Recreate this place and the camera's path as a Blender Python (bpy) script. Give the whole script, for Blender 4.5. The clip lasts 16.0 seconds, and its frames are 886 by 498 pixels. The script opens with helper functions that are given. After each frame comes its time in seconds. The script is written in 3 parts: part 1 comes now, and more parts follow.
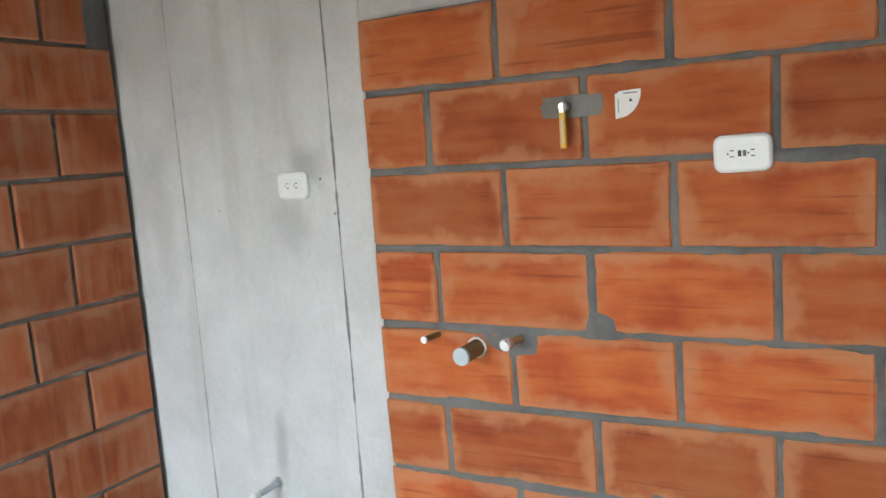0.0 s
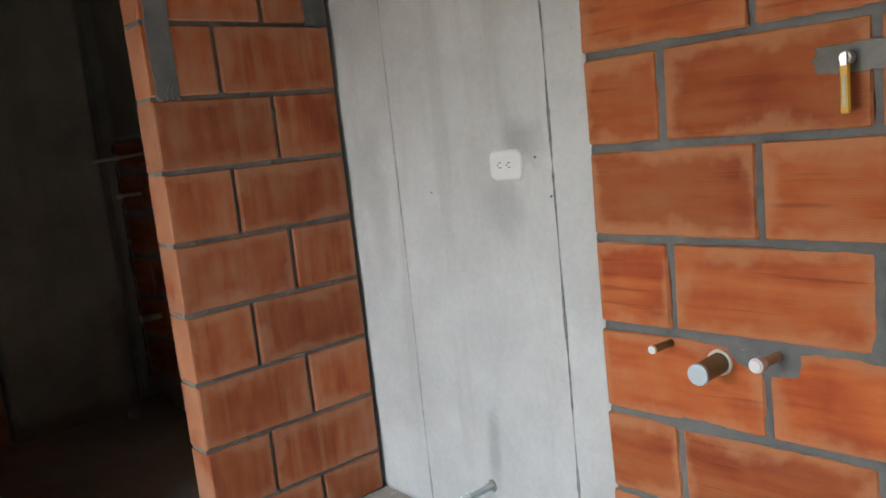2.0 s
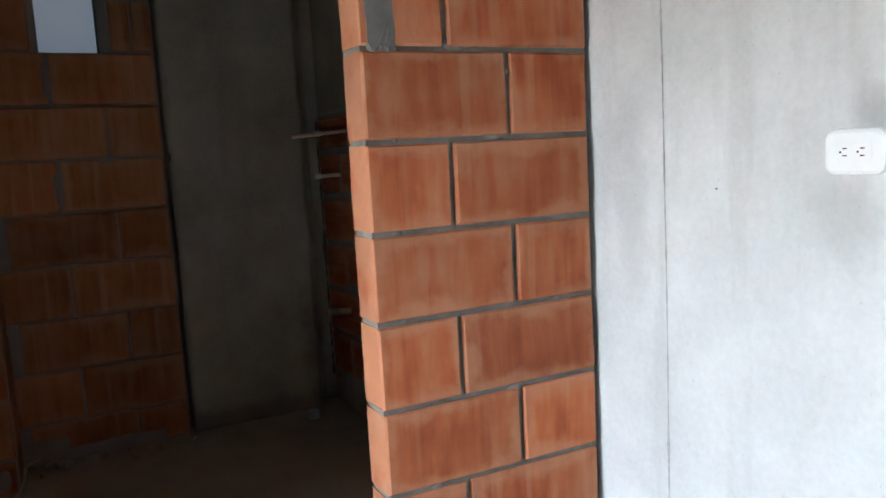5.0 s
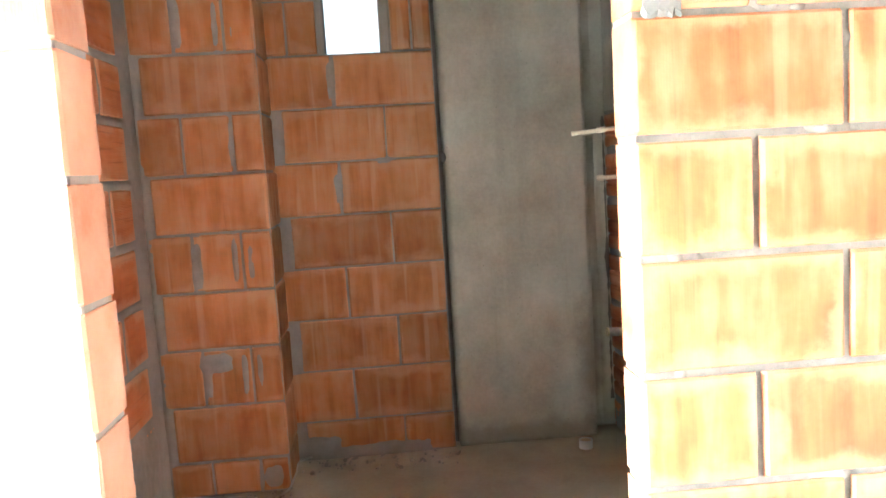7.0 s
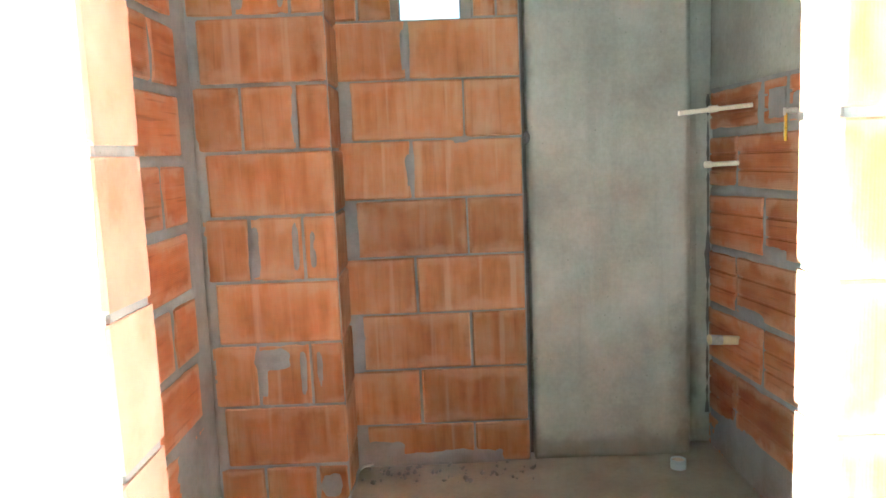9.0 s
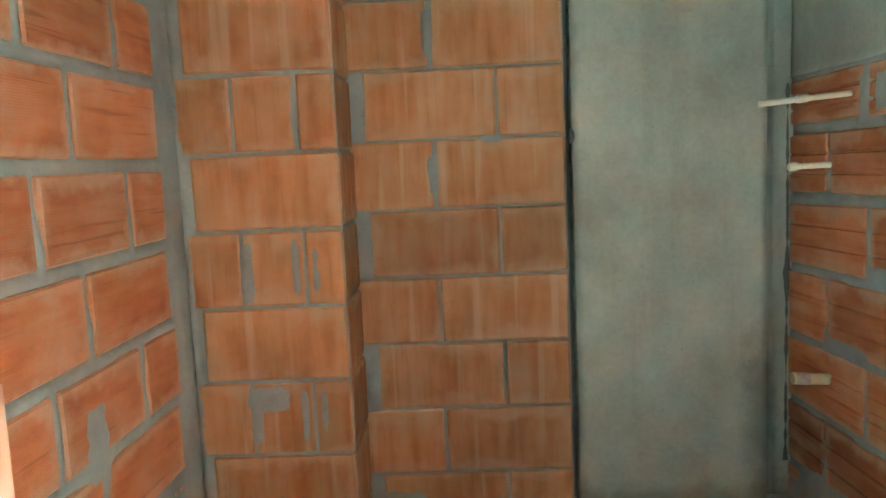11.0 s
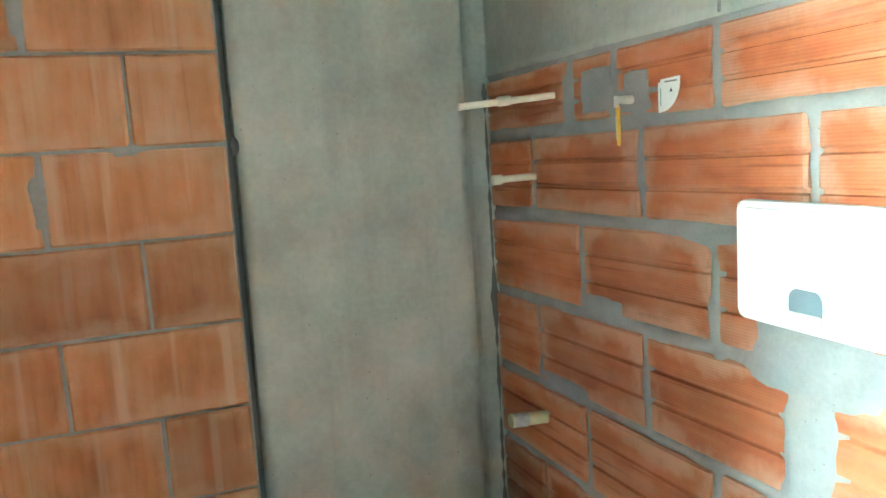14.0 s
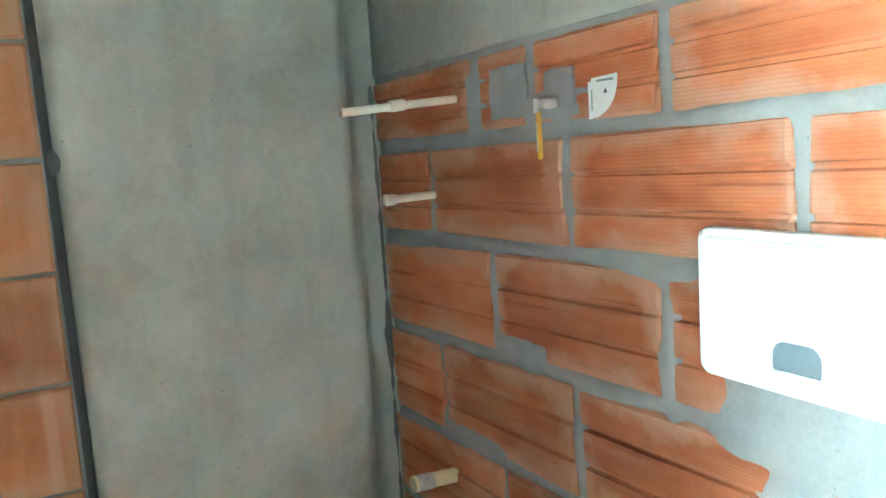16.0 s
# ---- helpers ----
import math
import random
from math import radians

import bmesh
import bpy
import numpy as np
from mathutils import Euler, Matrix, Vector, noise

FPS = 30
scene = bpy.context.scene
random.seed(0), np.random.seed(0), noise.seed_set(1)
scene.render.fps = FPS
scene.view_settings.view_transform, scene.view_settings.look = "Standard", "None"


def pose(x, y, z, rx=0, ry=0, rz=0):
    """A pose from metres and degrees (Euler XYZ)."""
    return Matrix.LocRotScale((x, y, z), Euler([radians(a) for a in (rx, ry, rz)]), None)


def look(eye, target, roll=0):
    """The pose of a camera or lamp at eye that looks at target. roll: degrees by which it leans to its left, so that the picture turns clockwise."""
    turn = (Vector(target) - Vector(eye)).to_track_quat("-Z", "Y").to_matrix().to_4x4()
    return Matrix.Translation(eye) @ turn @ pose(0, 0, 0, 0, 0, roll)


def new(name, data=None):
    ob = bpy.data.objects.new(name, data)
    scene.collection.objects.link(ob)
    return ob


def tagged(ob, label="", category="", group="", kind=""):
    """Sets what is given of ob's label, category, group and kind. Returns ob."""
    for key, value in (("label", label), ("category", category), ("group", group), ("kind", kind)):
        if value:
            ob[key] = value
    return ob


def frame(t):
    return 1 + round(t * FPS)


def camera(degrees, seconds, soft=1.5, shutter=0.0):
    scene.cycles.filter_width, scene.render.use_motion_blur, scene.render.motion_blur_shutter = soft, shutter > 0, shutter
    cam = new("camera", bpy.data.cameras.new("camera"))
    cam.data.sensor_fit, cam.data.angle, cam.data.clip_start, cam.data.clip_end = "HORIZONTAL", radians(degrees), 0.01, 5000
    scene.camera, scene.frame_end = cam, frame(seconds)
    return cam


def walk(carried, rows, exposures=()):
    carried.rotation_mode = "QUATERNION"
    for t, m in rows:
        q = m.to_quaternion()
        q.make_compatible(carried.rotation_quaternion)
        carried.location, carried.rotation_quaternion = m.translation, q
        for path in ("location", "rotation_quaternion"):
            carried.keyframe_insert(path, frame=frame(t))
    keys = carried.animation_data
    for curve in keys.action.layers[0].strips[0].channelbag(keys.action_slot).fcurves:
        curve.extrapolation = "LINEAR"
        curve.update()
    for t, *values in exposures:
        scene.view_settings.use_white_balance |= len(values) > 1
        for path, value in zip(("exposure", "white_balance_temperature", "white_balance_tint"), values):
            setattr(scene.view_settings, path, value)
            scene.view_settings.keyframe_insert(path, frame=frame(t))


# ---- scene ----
cam = camera(60.1, 16.0, soft=1.6)
PATH = [
    (0, (0.675, 0.467, 1.234), (-0.346, 2.166, 0.968), -4.0),
    (0.5, (0.614, 0.462, 1.24), (-0.502, 2.089, 0.911), -3.1),
    (1, (0.595, 0.514, 1.239), (-0.672, 2.029, 0.924), -4.6),
    (1.5, (0.572, 0.665, 1.235), (-0.814, 2.08, 0.954), -5.0),
    (2, (0.558, 0.738, 1.247), (-0.947, 2.021, 0.951), -6.0),
    (2.5, (0.446, 0.777, 1.226), (-1.055, 2.062, 0.912), -5.5),
    (3, (0.298, 0.821, 1.24), (-1.189, 2.141, 1.022), -5.9),
    (3.5, (0.252, 0.846, 1.24), (-1.261, 2.11, 0.904), -5.4),
    (3.7, (0.23, 0.886, 1.231), (-1.334, 2.088, 0.897), -4.8),
    (5.8, (-0.118, 0.993, 1.179), (-1.944, 1.762, 0.908), -2.7),
    (6, (-0.137, 1.023, 1.178), (-1.979, 1.745, 0.886), -2.7),
    (6.5, (-0.215, 1.059, 1.194), (-2.141, 1.481, 0.857), -4.5),
    (7, (-0.328, 1.141, 1.187), (-2.311, 1.289, 0.977), -3.5),
    (7.5, (-0.35, 1.163, 1.183), (-2.329, 1.09, 0.901), -5.2),
    (8, (-0.466, 1.128, 1.164), (-2.448, 1.034, 0.918), -3.9),
    (8.5, (-0.597, 1.069, 1.193), (-2.583, 0.942, 0.994), -1.7),
    (9, (-0.651, 1.066, 1.183), (-2.636, 1.073, 0.937), -2.3),
    (11.5, (-1.157, 1.089, 1.167), (-3.142, 0.997, 0.941), -2.6),
    (12, (-1.212, 1.08, 1.162), (-3.179, 1.291, 0.865), -1.5),
    (12.5, (-1.325, 1.112, 1.168), (-3.307, 1.201, 0.922), -2.5),
    (13, (-1.423, 1.186, 1.183), (-3.397, 1.363, 0.916), -3.5),
    (13.5, (-1.464, 1.23, 1.194), (-3.425, 1.526, 0.936), -3.9),
    (14, (-1.573, 1.235, 1.2), (-3.441, 1.898, 0.935), -3.5),
    (14.5, (-1.685, 1.207, 1.195), (-3.447, 2.124, 0.962), -3.0),
    (15, (-1.728, 1.198, 1.187), (-3.391, 2.266, 0.879), -2.0),
    (15.5, (-1.799, 1.263, 1.198), (-3.507, 2.255, 0.887), -3.5),
    (16, (-1.866, 1.344, 1.209), (-3.613, 2.283, 0.948), -3.9),
]
EXPOSURES = [(0.0, 3.78, 5620, 6), (0.5, 3.45, 5620, 6), (1.0, 3.25, 5670, 6), (1.5, 3.3, 5670, 6), (2.0, 3.48, 5720, 8), (3.0, 3.58, 5720, 8), (3.7, 3.83, 5670, 8), (6.0, 5.43, 5150, 6), (6.5, 6.45, 5300, 6), (7.0, 7.63, 5550, 3), (7.5, 7.95, 5400, -1), (9.0, 8.23, 4950, -9), (11.5, 7.68, 4820, -25), (12.5, 7.9, 4820, -25), (13.5, 7.91, 4820, -23), (14.5, 8.06, 4750, -16), (16.0, 7.96, 4600, -16)]
walk(cam, [(t, look(eye, target, roll)) for t, eye, target, roll in PATH], EXPOSURES)

# ---- world and light ----
world = bpy.data.worlds.new("world")
scene.world = world
world.use_nodes = True
wn = world.node_tree
sky = wn.nodes.new("ShaderNodeTexSky")
sky.sky_type = "NISHITA"
sky.sun_disc = False
sky.sun_elevation = radians(55.0)
sky.sun_rotation = radians(180)
wn.links.new(sky.outputs[0], wn.nodes["Background"].inputs[0])
wn.nodes["Background"].inputs[1].default_value = 0.05


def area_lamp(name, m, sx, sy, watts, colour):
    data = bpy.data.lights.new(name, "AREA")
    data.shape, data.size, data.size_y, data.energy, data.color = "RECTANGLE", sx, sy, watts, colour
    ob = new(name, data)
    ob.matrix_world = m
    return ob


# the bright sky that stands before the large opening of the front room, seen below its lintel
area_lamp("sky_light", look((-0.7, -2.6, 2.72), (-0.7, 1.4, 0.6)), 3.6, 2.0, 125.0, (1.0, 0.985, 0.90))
sun = bpy.data.lights.new("sun", "SUN")
sun.energy, sun.angle, sun.color = 3.0, radians(0.5), (1.0, 0.96, 0.9)
new("sun", sun).matrix_world = look((0.0, -1.4, 2.0), (0.0, 0.0, 0.0))


# ---- materials ----
def material(name):
    m = bpy.data.materials.new(name)
    m.use_nodes = True
    return m, m.node_tree, m.node_tree.nodes["Principled BSDF"]


def node(t, kind, **sets):
    n = t.nodes.new(kind)
    for k, v in sets.items():
        if k in n.inputs:
            n.inputs[k].default_value = v
    return n


def noise_tex(t, vec, scale, detail=4.0, rough=0.55, stretch=None):
    if stretch:
        mp = node(t, "ShaderNodeMapping")
        mp.inputs["Scale"].default_value = stretch
        t.links.new(vec, mp.inputs["Vector"])
        vec = mp.outputs[0]
    n = node(t, "ShaderNodeTexNoise", Scale=scale, Detail=detail, Roughness=rough)
    t.links.new(vec, n.inputs["Vector"])
    return n.outputs["Fac"]


def ramp(t, fac, stops):
    r = t.nodes.new("ShaderNodeValToRGB")
    while len(r.color_ramp.elements) < len(stops):
        r.color_ramp.elements.new(0.5)
    for e, (p, c) in zip(r.color_ramp.elements, stops):
        e.position, e.color = p, (*c, 1.0) if len(c) == 3 else c
    t.links.new(fac, r.inputs[0])
    return r.outputs[0]


def mix(t, fac, a, b, mode="MIX"):
    n = t.nodes.new("ShaderNodeMix")
    n.data_type, n.blend_type = "RGBA", mode
    for sock, v in ((n.inputs[0], fac), (n.inputs[6], a), (n.inputs[7], b)):
        if isinstance(v, (int, float)):
            sock.default_value = v
        elif isinstance(v, tuple):
            sock.default_value = (*v, 1.0)
        else:
            t.links.new(v, sock)
    return n.outputs[2]


def calc(t, op, a, b=0.0, c=0.0):
    n = t.nodes.new("ShaderNodeMath")
    n.operation = op
    for sock, v in zip(n.inputs, (a, b, c)):
        if isinstance(v, (int, float)):
            sock.default_value = v
        else:
            t.links.new(v, sock)
    return n.outputs[0]


def step_up(t, v, lo, hi):
    n = t.nodes.new("ShaderNodeMapRange")
    n.interpolation_type = "SMOOTHSTEP"
    n.inputs[1].default_value, n.inputs[2].default_value = lo, hi
    t.links.new(v, n.inputs[0])
    return n.outputs[0]


def bump(t, bsdf, height, strength, distance):
    b = node(t, "ShaderNodeBump", Strength=strength, Distance=distance)
    t.links.new(height, b.inputs["Height"])
    t.links.new(b.outputs[0], bsdf.inputs["Normal"])


def brick_material(name, deep, warm, pale, upright, smear, band=0.15, dusty=0.35):
    """Ribbed fired clay with drag streaks along the extrusion and cement rubbed on the rims."""
    m, t, bsdf = material(name)
    tc = t.nodes.new("ShaderNodeTexCoord")
    info = t.nodes.new("ShaderNodeObjectInfo")
    shift = t.nodes.new("ShaderNodeVectorMath")
    shift.operation = "MULTIPLY_ADD"
    comb = t.nodes.new("ShaderNodeCombineXYZ")
    for s in comb.inputs:
        t.links.new(info.outputs["Random"], s)
    t.links.new(comb.outputs[0], shift.inputs[0])
    shift.inputs[1].default_value = (37.0, 53.0, 71.0)
    t.links.new(tc.outputs["Object"], shift.inputs[2])
    vec = shift.outputs[0]
    along = (20, 4, 3.0) if upright else (3.0, 4, 20)
    streak = noise_tex(t, vec, 1.3, 3, 0.5, along)
    lines = noise_tex(t, vec, 1.0, 2, 0.4, (70, 4, 3) if upright else (3, 4, 70))
    blotch = noise_tex(t, vec, 7.0, 5, 0.6)
    field = calc(t, "ADD", calc(t, "MULTIPLY", streak, 0.45), calc(t, "MULTIPLY", noise_tex(t, vec, 5.0, 4, 0.55), 0.55))
    half = tuple(0.55 * a + 0.45 * b for a, b in zip(warm, pale))
    col = ramp(t, field, [(0.36, deep), (0.5, warm), (0.66, half)])
    col = mix(t, calc(t, "MULTIPLY", step_up(t, lines, 0.62, 0.74), 0.2 if upright else 0.5), col, tuple(0.55 * a for a in deep))
    bands = noise_tex(t, vec, 1.0, 2, 0.5, (24, 4, 1.2) if upright else (1.2, 4, 24))
    col = mix(t, calc(t, "MULTIPLY", step_up(t, bands, 0.58, 0.72), band), col, pale)
    tone = calc(t, "MULTIPLY_ADD", info.outputs["Random"], 0.46, 0.74)
    tint = t.nodes.new("ShaderNodeCombineXYZ")
    for s in tint.inputs:
        t.links.new(tone, s)
    col = mix(t, 1.0, col, tint.outputs[0], "MULTIPLY")
    sep = t.nodes.new("ShaderNodeSeparateXYZ")
    t.links.new(tc.outputs["Generated"], sep.inputs[0])
    ex = calc(t, "MULTIPLY", calc(t, "MINIMUM", sep.outputs[0], calc(t, "SUBTRACT", 1.0, sep.outputs[0])), 0.40)
    ez = calc(t, "MULTIPLY", calc(t, "MINIMUM", sep.outputs[2], calc(t, "SUBTRACT", 1.0, sep.outputs[2])), 0.20)
    rim = calc(t, "MINIMUM", ex, ez)
    rim = calc(t, "SUBTRACT", rim, calc(t, "MULTIPLY", calc(t, "SUBTRACT", blotch, 0.42), 0.16))
    rim = calc(t, "SUBTRACT", 1.0, step_up(t, rim, -0.012, 0.028))
    col = mix(t, calc(t, "MULTIPLY", rim, smear), col, pale)
    dust = step_up(t, noise_tex(t, vec, 3.1, 6, 0.65), 0.56, 0.78)
    col = mix(t, calc(t, "MULTIPLY", dust, dusty), col, pale)
    t.links.new(col, bsdf.inputs["Base Color"])
    bsdf.inputs["Roughness"].default_value = 0.82
    wave = node(t, "ShaderNodeTexWave", Scale=58.0, Distortion=0.8, Detail=1.0)
    wave.bands_direction = "X" if upright else "Z"
    t.links.new(tc.outputs["Object"], wave.inputs["Vector"])
    rough = calc(t, "ADD", calc(t, "MULTIPLY", wave.outputs["Fac"], 0.15 if upright else 0.55), noise_tex(t, vec, 90, 3, 0.6))
    bump(t, bsdf, calc(t, "ADD", rough, calc(t, "MULTIPLY", streak, 2.0)), 0.4, 0.0015)
    return m


def plaster_material(name, dark, light, stain, upright_stain, pores, scale=1.0, rough=0.9, marks=()):
    """Cement: clouds at two sizes, upright runs, pores and grain."""
    m, t, bsdf = material(name)
    geo = t.nodes.new("ShaderNodeTexCoord").outputs["Object"]
    cloud = noise_tex(t, geo, 2.3 * scale, 6, 0.62)
    grain = noise_tex(t, geo, 60 * scale, 4, 0.6)
    runs = noise_tex(t, geo, 1.0, 5, 0.6, (9, 9, 1.1))
    col = ramp(t, cloud, [(0.3, dark), (0.7, light)])
    col = mix(t, calc(t, "MULTIPLY", step_up(t, runs, 0.5, 0.72), upright_stain), col, stain)
    col = mix(t, 0.12, col, ramp(t, grain, [(0.3, tuple(0.6 * c for c in dark)), (0.7, light)]))
    for (mx, my, mz), (sx, sy, sz), depth in marks:
        off = t.nodes.new("ShaderNodeVectorMath")
        off.operation = "SUBTRACT"
        off.inputs[1].default_value = (mx, my, mz)
        t.links.new(geo, off.inputs[0])
        squash = t.nodes.new("ShaderNodeVectorMath")
        squash.operation = "DIVIDE"
        squash.inputs[1].default_value = (sx, sy, sz)
        t.links.new(off.outputs[0], squash.inputs[0])
        size = t.nodes.new("ShaderNodeVectorMath")
        size.operation = "LENGTH"
        t.links.new(squash.outputs[0], size.inputs[0])
        wob = calc(t, "MULTIPLY_ADD", noise_tex(t, geo, 9.0, 5, 0.65), 1.6, -0.8)
        near = calc(t, "SUBTRACT", 1.0, step_up(t, calc(t, "ADD", size.outputs["Value"], wob), 0.3, 1.3))
        col = mix(t, calc(t, "MULTIPLY", near, depth), col, tuple(0.55 * c for c in dark))
    vor = node(t, "ShaderNodeTexVoronoi", Scale=22.0 * scale)
    t.links.new(geo, vor.inputs["Vector"])
    pit = calc(t, "SUBTRACT", 1.0, step_up(t, vor.outputs["Distance"], 0.03, 0.09))
    col = mix(t, calc(t, "MULTIPLY", pit, pores), col, tuple(0.4 * c for c in dark))
    t.links.new(col, bsdf.inputs["Base Color"])
    bsdf.inputs["Roughness"].default_value = rough
    h = calc(t, "ADD", calc(t, "MULTIPLY", cloud, 3.0), calc(t, "SUBTRACT", grain, calc(t, "MULTIPLY", pit, pores)))
    bump(t, bsdf, h, 0.35, 0.002)
    return m


def plain_material(name, colour, rough=0.5, metal=0.0, vary=0.12, scale=30.0):
    m, t, bsdf = material(name)
    geo = t.nodes.new("ShaderNodeTexCoord").outputs["Object"]
    n = noise_tex(t, geo, scale, 4, 0.6)
    t.links.new(ramp(t, n, [(0.3, tuple(c * (1 - vary) for c in colour)), (0.7, colour)]), bsdf.inputs["Base Color"])
    bsdf.inputs["Roughness"].default_value, bsdf.inputs["Metallic"].default_value = rough, metal
    bump(t, bsdf, n, 0.15, 0.0005)
    return m


BRICK_LEVEL = brick_material("clay_level", (0.32, 0.088, 0.028), (0.42, 0.138, 0.05), (0.49, 0.29, 0.19), False, 0.6)
BRICK_RED = brick_material("clay_red", (0.325, 0.054, 0.009), (0.455, 0.110, 0.022), (0.53, 0.235, 0.105), False, 0.62, 0.12, 0.22)
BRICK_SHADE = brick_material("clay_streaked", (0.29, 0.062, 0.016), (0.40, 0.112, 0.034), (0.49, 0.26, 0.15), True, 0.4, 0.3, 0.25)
BRICK_DUSTY = brick_material("clay_dusty", (0.33, 0.11, 0.047), (0.42, 0.165, 0.082), (0.53, 0.37, 0.28), True, 0.35, 0.5)
BRICK_UPRIGHT = brick_material("clay_upright", (0.285, 0.106, 0.036), (0.385, 0.165, 0.066), (0.48, 0.31, 0.20), True, 0.4, 0.55, 0.45)
MORTAR = plaster_material("mortar", (0.20, 0.195, 0.185), (0.33, 0.325, 0.31), (0.38, 0.36, 0.32), 0.2, 0.5, 2.0)
MORTAR_DAMP = plaster_material("mortar_damp", (0.10, 0.10, 0.098), (0.21, 0.208, 0.20), (0.26, 0.25, 0.235), 0.3, 0.6, 3.0)
MORTAR_DARK = plaster_material("mortar_crumbled", (0.13, 0.125, 0.115), (0.27, 0.26, 0.24), (0.18, 0.17, 0.15), 0.3, 0.8, 4.0)
CONCRETE = plaster_material("concrete_cast", (0.47, 0.465, 0.455), (0.68, 0.675, 0.665), (0.44, 0.425, 0.405), 0.5, 0.2, marks=[((-0.83, 2.23, 1.20), (0.09, 0.3, 0.07), 0.5), ((-0.92, 2.23, 1.02), (0.07, 0.3, 0.10), 0.3), ((-1.05, 2.23, 0.30), (0.035, 0.3, 0.15), 0.5), ((-1.5, 2.23, 1.0), (0.06, 0.3, 0.3), 0.25)])
CONCRETE_ROUGH = plaster_material("concrete_rendered", (0.265, 0.258, 0.215), (0.50, 0.492, 0.43), (0.29, 0.28, 0.235), 0.5, 0.4, marks=[((-3.49, 2.0, 0.35), (0.3, 0.09, 0.30), 0.6), ((-3.49, 1.7, 0.03), (0.3, 0.5, 0.07), 0.55), ((-3.49, 1.40, 0.9), (0.3, 0.025, 1.2), 0.4)])
# for surfaces out of view only; kept dark so that they bounce little light
CONCRETE_UNSEEN = plaster_material("concrete_raw_dark", (0.12, 0.118, 0.11), (0.20, 0.195, 0.185), (0.11, 0.105, 0.095), 0.4, 0.4)
SCREED = plaster_material("floor_screed", (0.31, 0.28, 0.235), (0.46, 0.425, 0.37), (0.29, 0.26, 0.215), 0.4, 0.4)
SEAM_PALE = plain_material("seam_pale_dust", (0.42, 0.405, 0.39), 0.95, 0, 0.3, 60.0)
SEAM_GREY = plain_material("seam_dust", (0.33, 0.325, 0.32), 0.95, 0, 0.5, 60.0)
SEAM = plain_material("seam_shadow_grit", (0.13, 0.125, 0.12), 0.95)
WHITE_PLASTIC = plain_material("white_plastic", (0.82, 0.82, 0.81), 0.28, 0, 0.03)
PVC = plain_material("cream_pvc", (0.78, 0.70, 0.58), 0.4, 0, 0.08)
PVC_DIRTY = plain_material("yellowed_pvc", (0.62, 0.55, 0.33), 0.5, 0, 0.3)
DRAIN_BROWN = plain_material("dusty_brown_pipe", (0.32, 0.21, 0.09), 0.5, 0, 0.3)
CAP_GREY = plain_material("grey_blue_cap", (0.55, 0.63, 0.66), 0.35, 0, 0.08)
LATCH_SHADE = plain_material("grey_blue_latch", (0.18, 0.21, 0.23), 0.4, 0, 0.1)
YELLOW = plain_material("yellow_vinyl", (0.75, 0.42, 0.02), 0.35, 0, 0.15)
CHROME = plain_material("nickel", (0.7, 0.68, 0.64), 0.28, 1.0)
PAPER = plain_material("white_sticker", (0.82, 0.82, 0.80), 0.55, 0, 0.04)
INK = plain_material("dark_ink", (0.05, 0.06, 0.06), 0.6)
PRINT_GREY = plain_material("grey_print", (0.28, 0.29, 0.30), 0.6)
GREEN_INK = plain_material("green_ink", (0.34, 0.46, 0.40), 0.6)
DARK_PLASTIC = plain_material("black_slot", (0.02, 0.02, 0.02), 0.5)


# ---- builders ----
Z = Vector((0, 0, 1))


def part(name, bm, mat, parent=None, label=""):
    me = bpy.data.meshes.new(name)
    bm.to_mesh(me)
    bm.free()
    me.materials.append(mat)
    ob = new(name, me)
    if parent:
        ob.parent = parent
    if label:
        ob["label"] = label
    return ob


def soft_faces(ob):
    for p in ob.data.polygons:
        p.use_smooth = True
    return ob


def box_bm(lo, hi, bevel=0.0, segments=2):
    bm = bmesh.new()
    bmesh.ops.create_cube(bm, size=1.0)
    for v in bm.verts:
        v.co = Vector([lo[i] + (v.co[i] + 0.5) * (hi[i] - lo[i]) for i in range(3)])
    if bevel:
        bmesh.ops.bevel(bm, geom=bm.edges[:], offset=bevel, segments=segments, affect="EDGES", profile=0.5)
    return bm


def structure(name, lo, hi, mat, label, category="wall", parent=None):
    ob = part(name, box_bm(lo, hi), mat, parent)
    if not parent:
        tagged(ob, label, category, kind="structure")
    return ob


class Face:
    """A wall face: a point at its foot, the way to its right and the way out of it."""

    def __init__(self, o, u, n):
        self.o, self.u, self.n = Vector(o), Vector(u), Vector(n)

    def at(self, u, z, out=0.0):
        return self.o + self.u * u + Z * z + self.n * out

    def place(self, u, z, out=0.0):
        m = Matrix((self.u, -self.n, Z)).transposed().to_4x4()
        m.translation = self.at(u, z, out)
        return m


BRICK_MESHES = {}


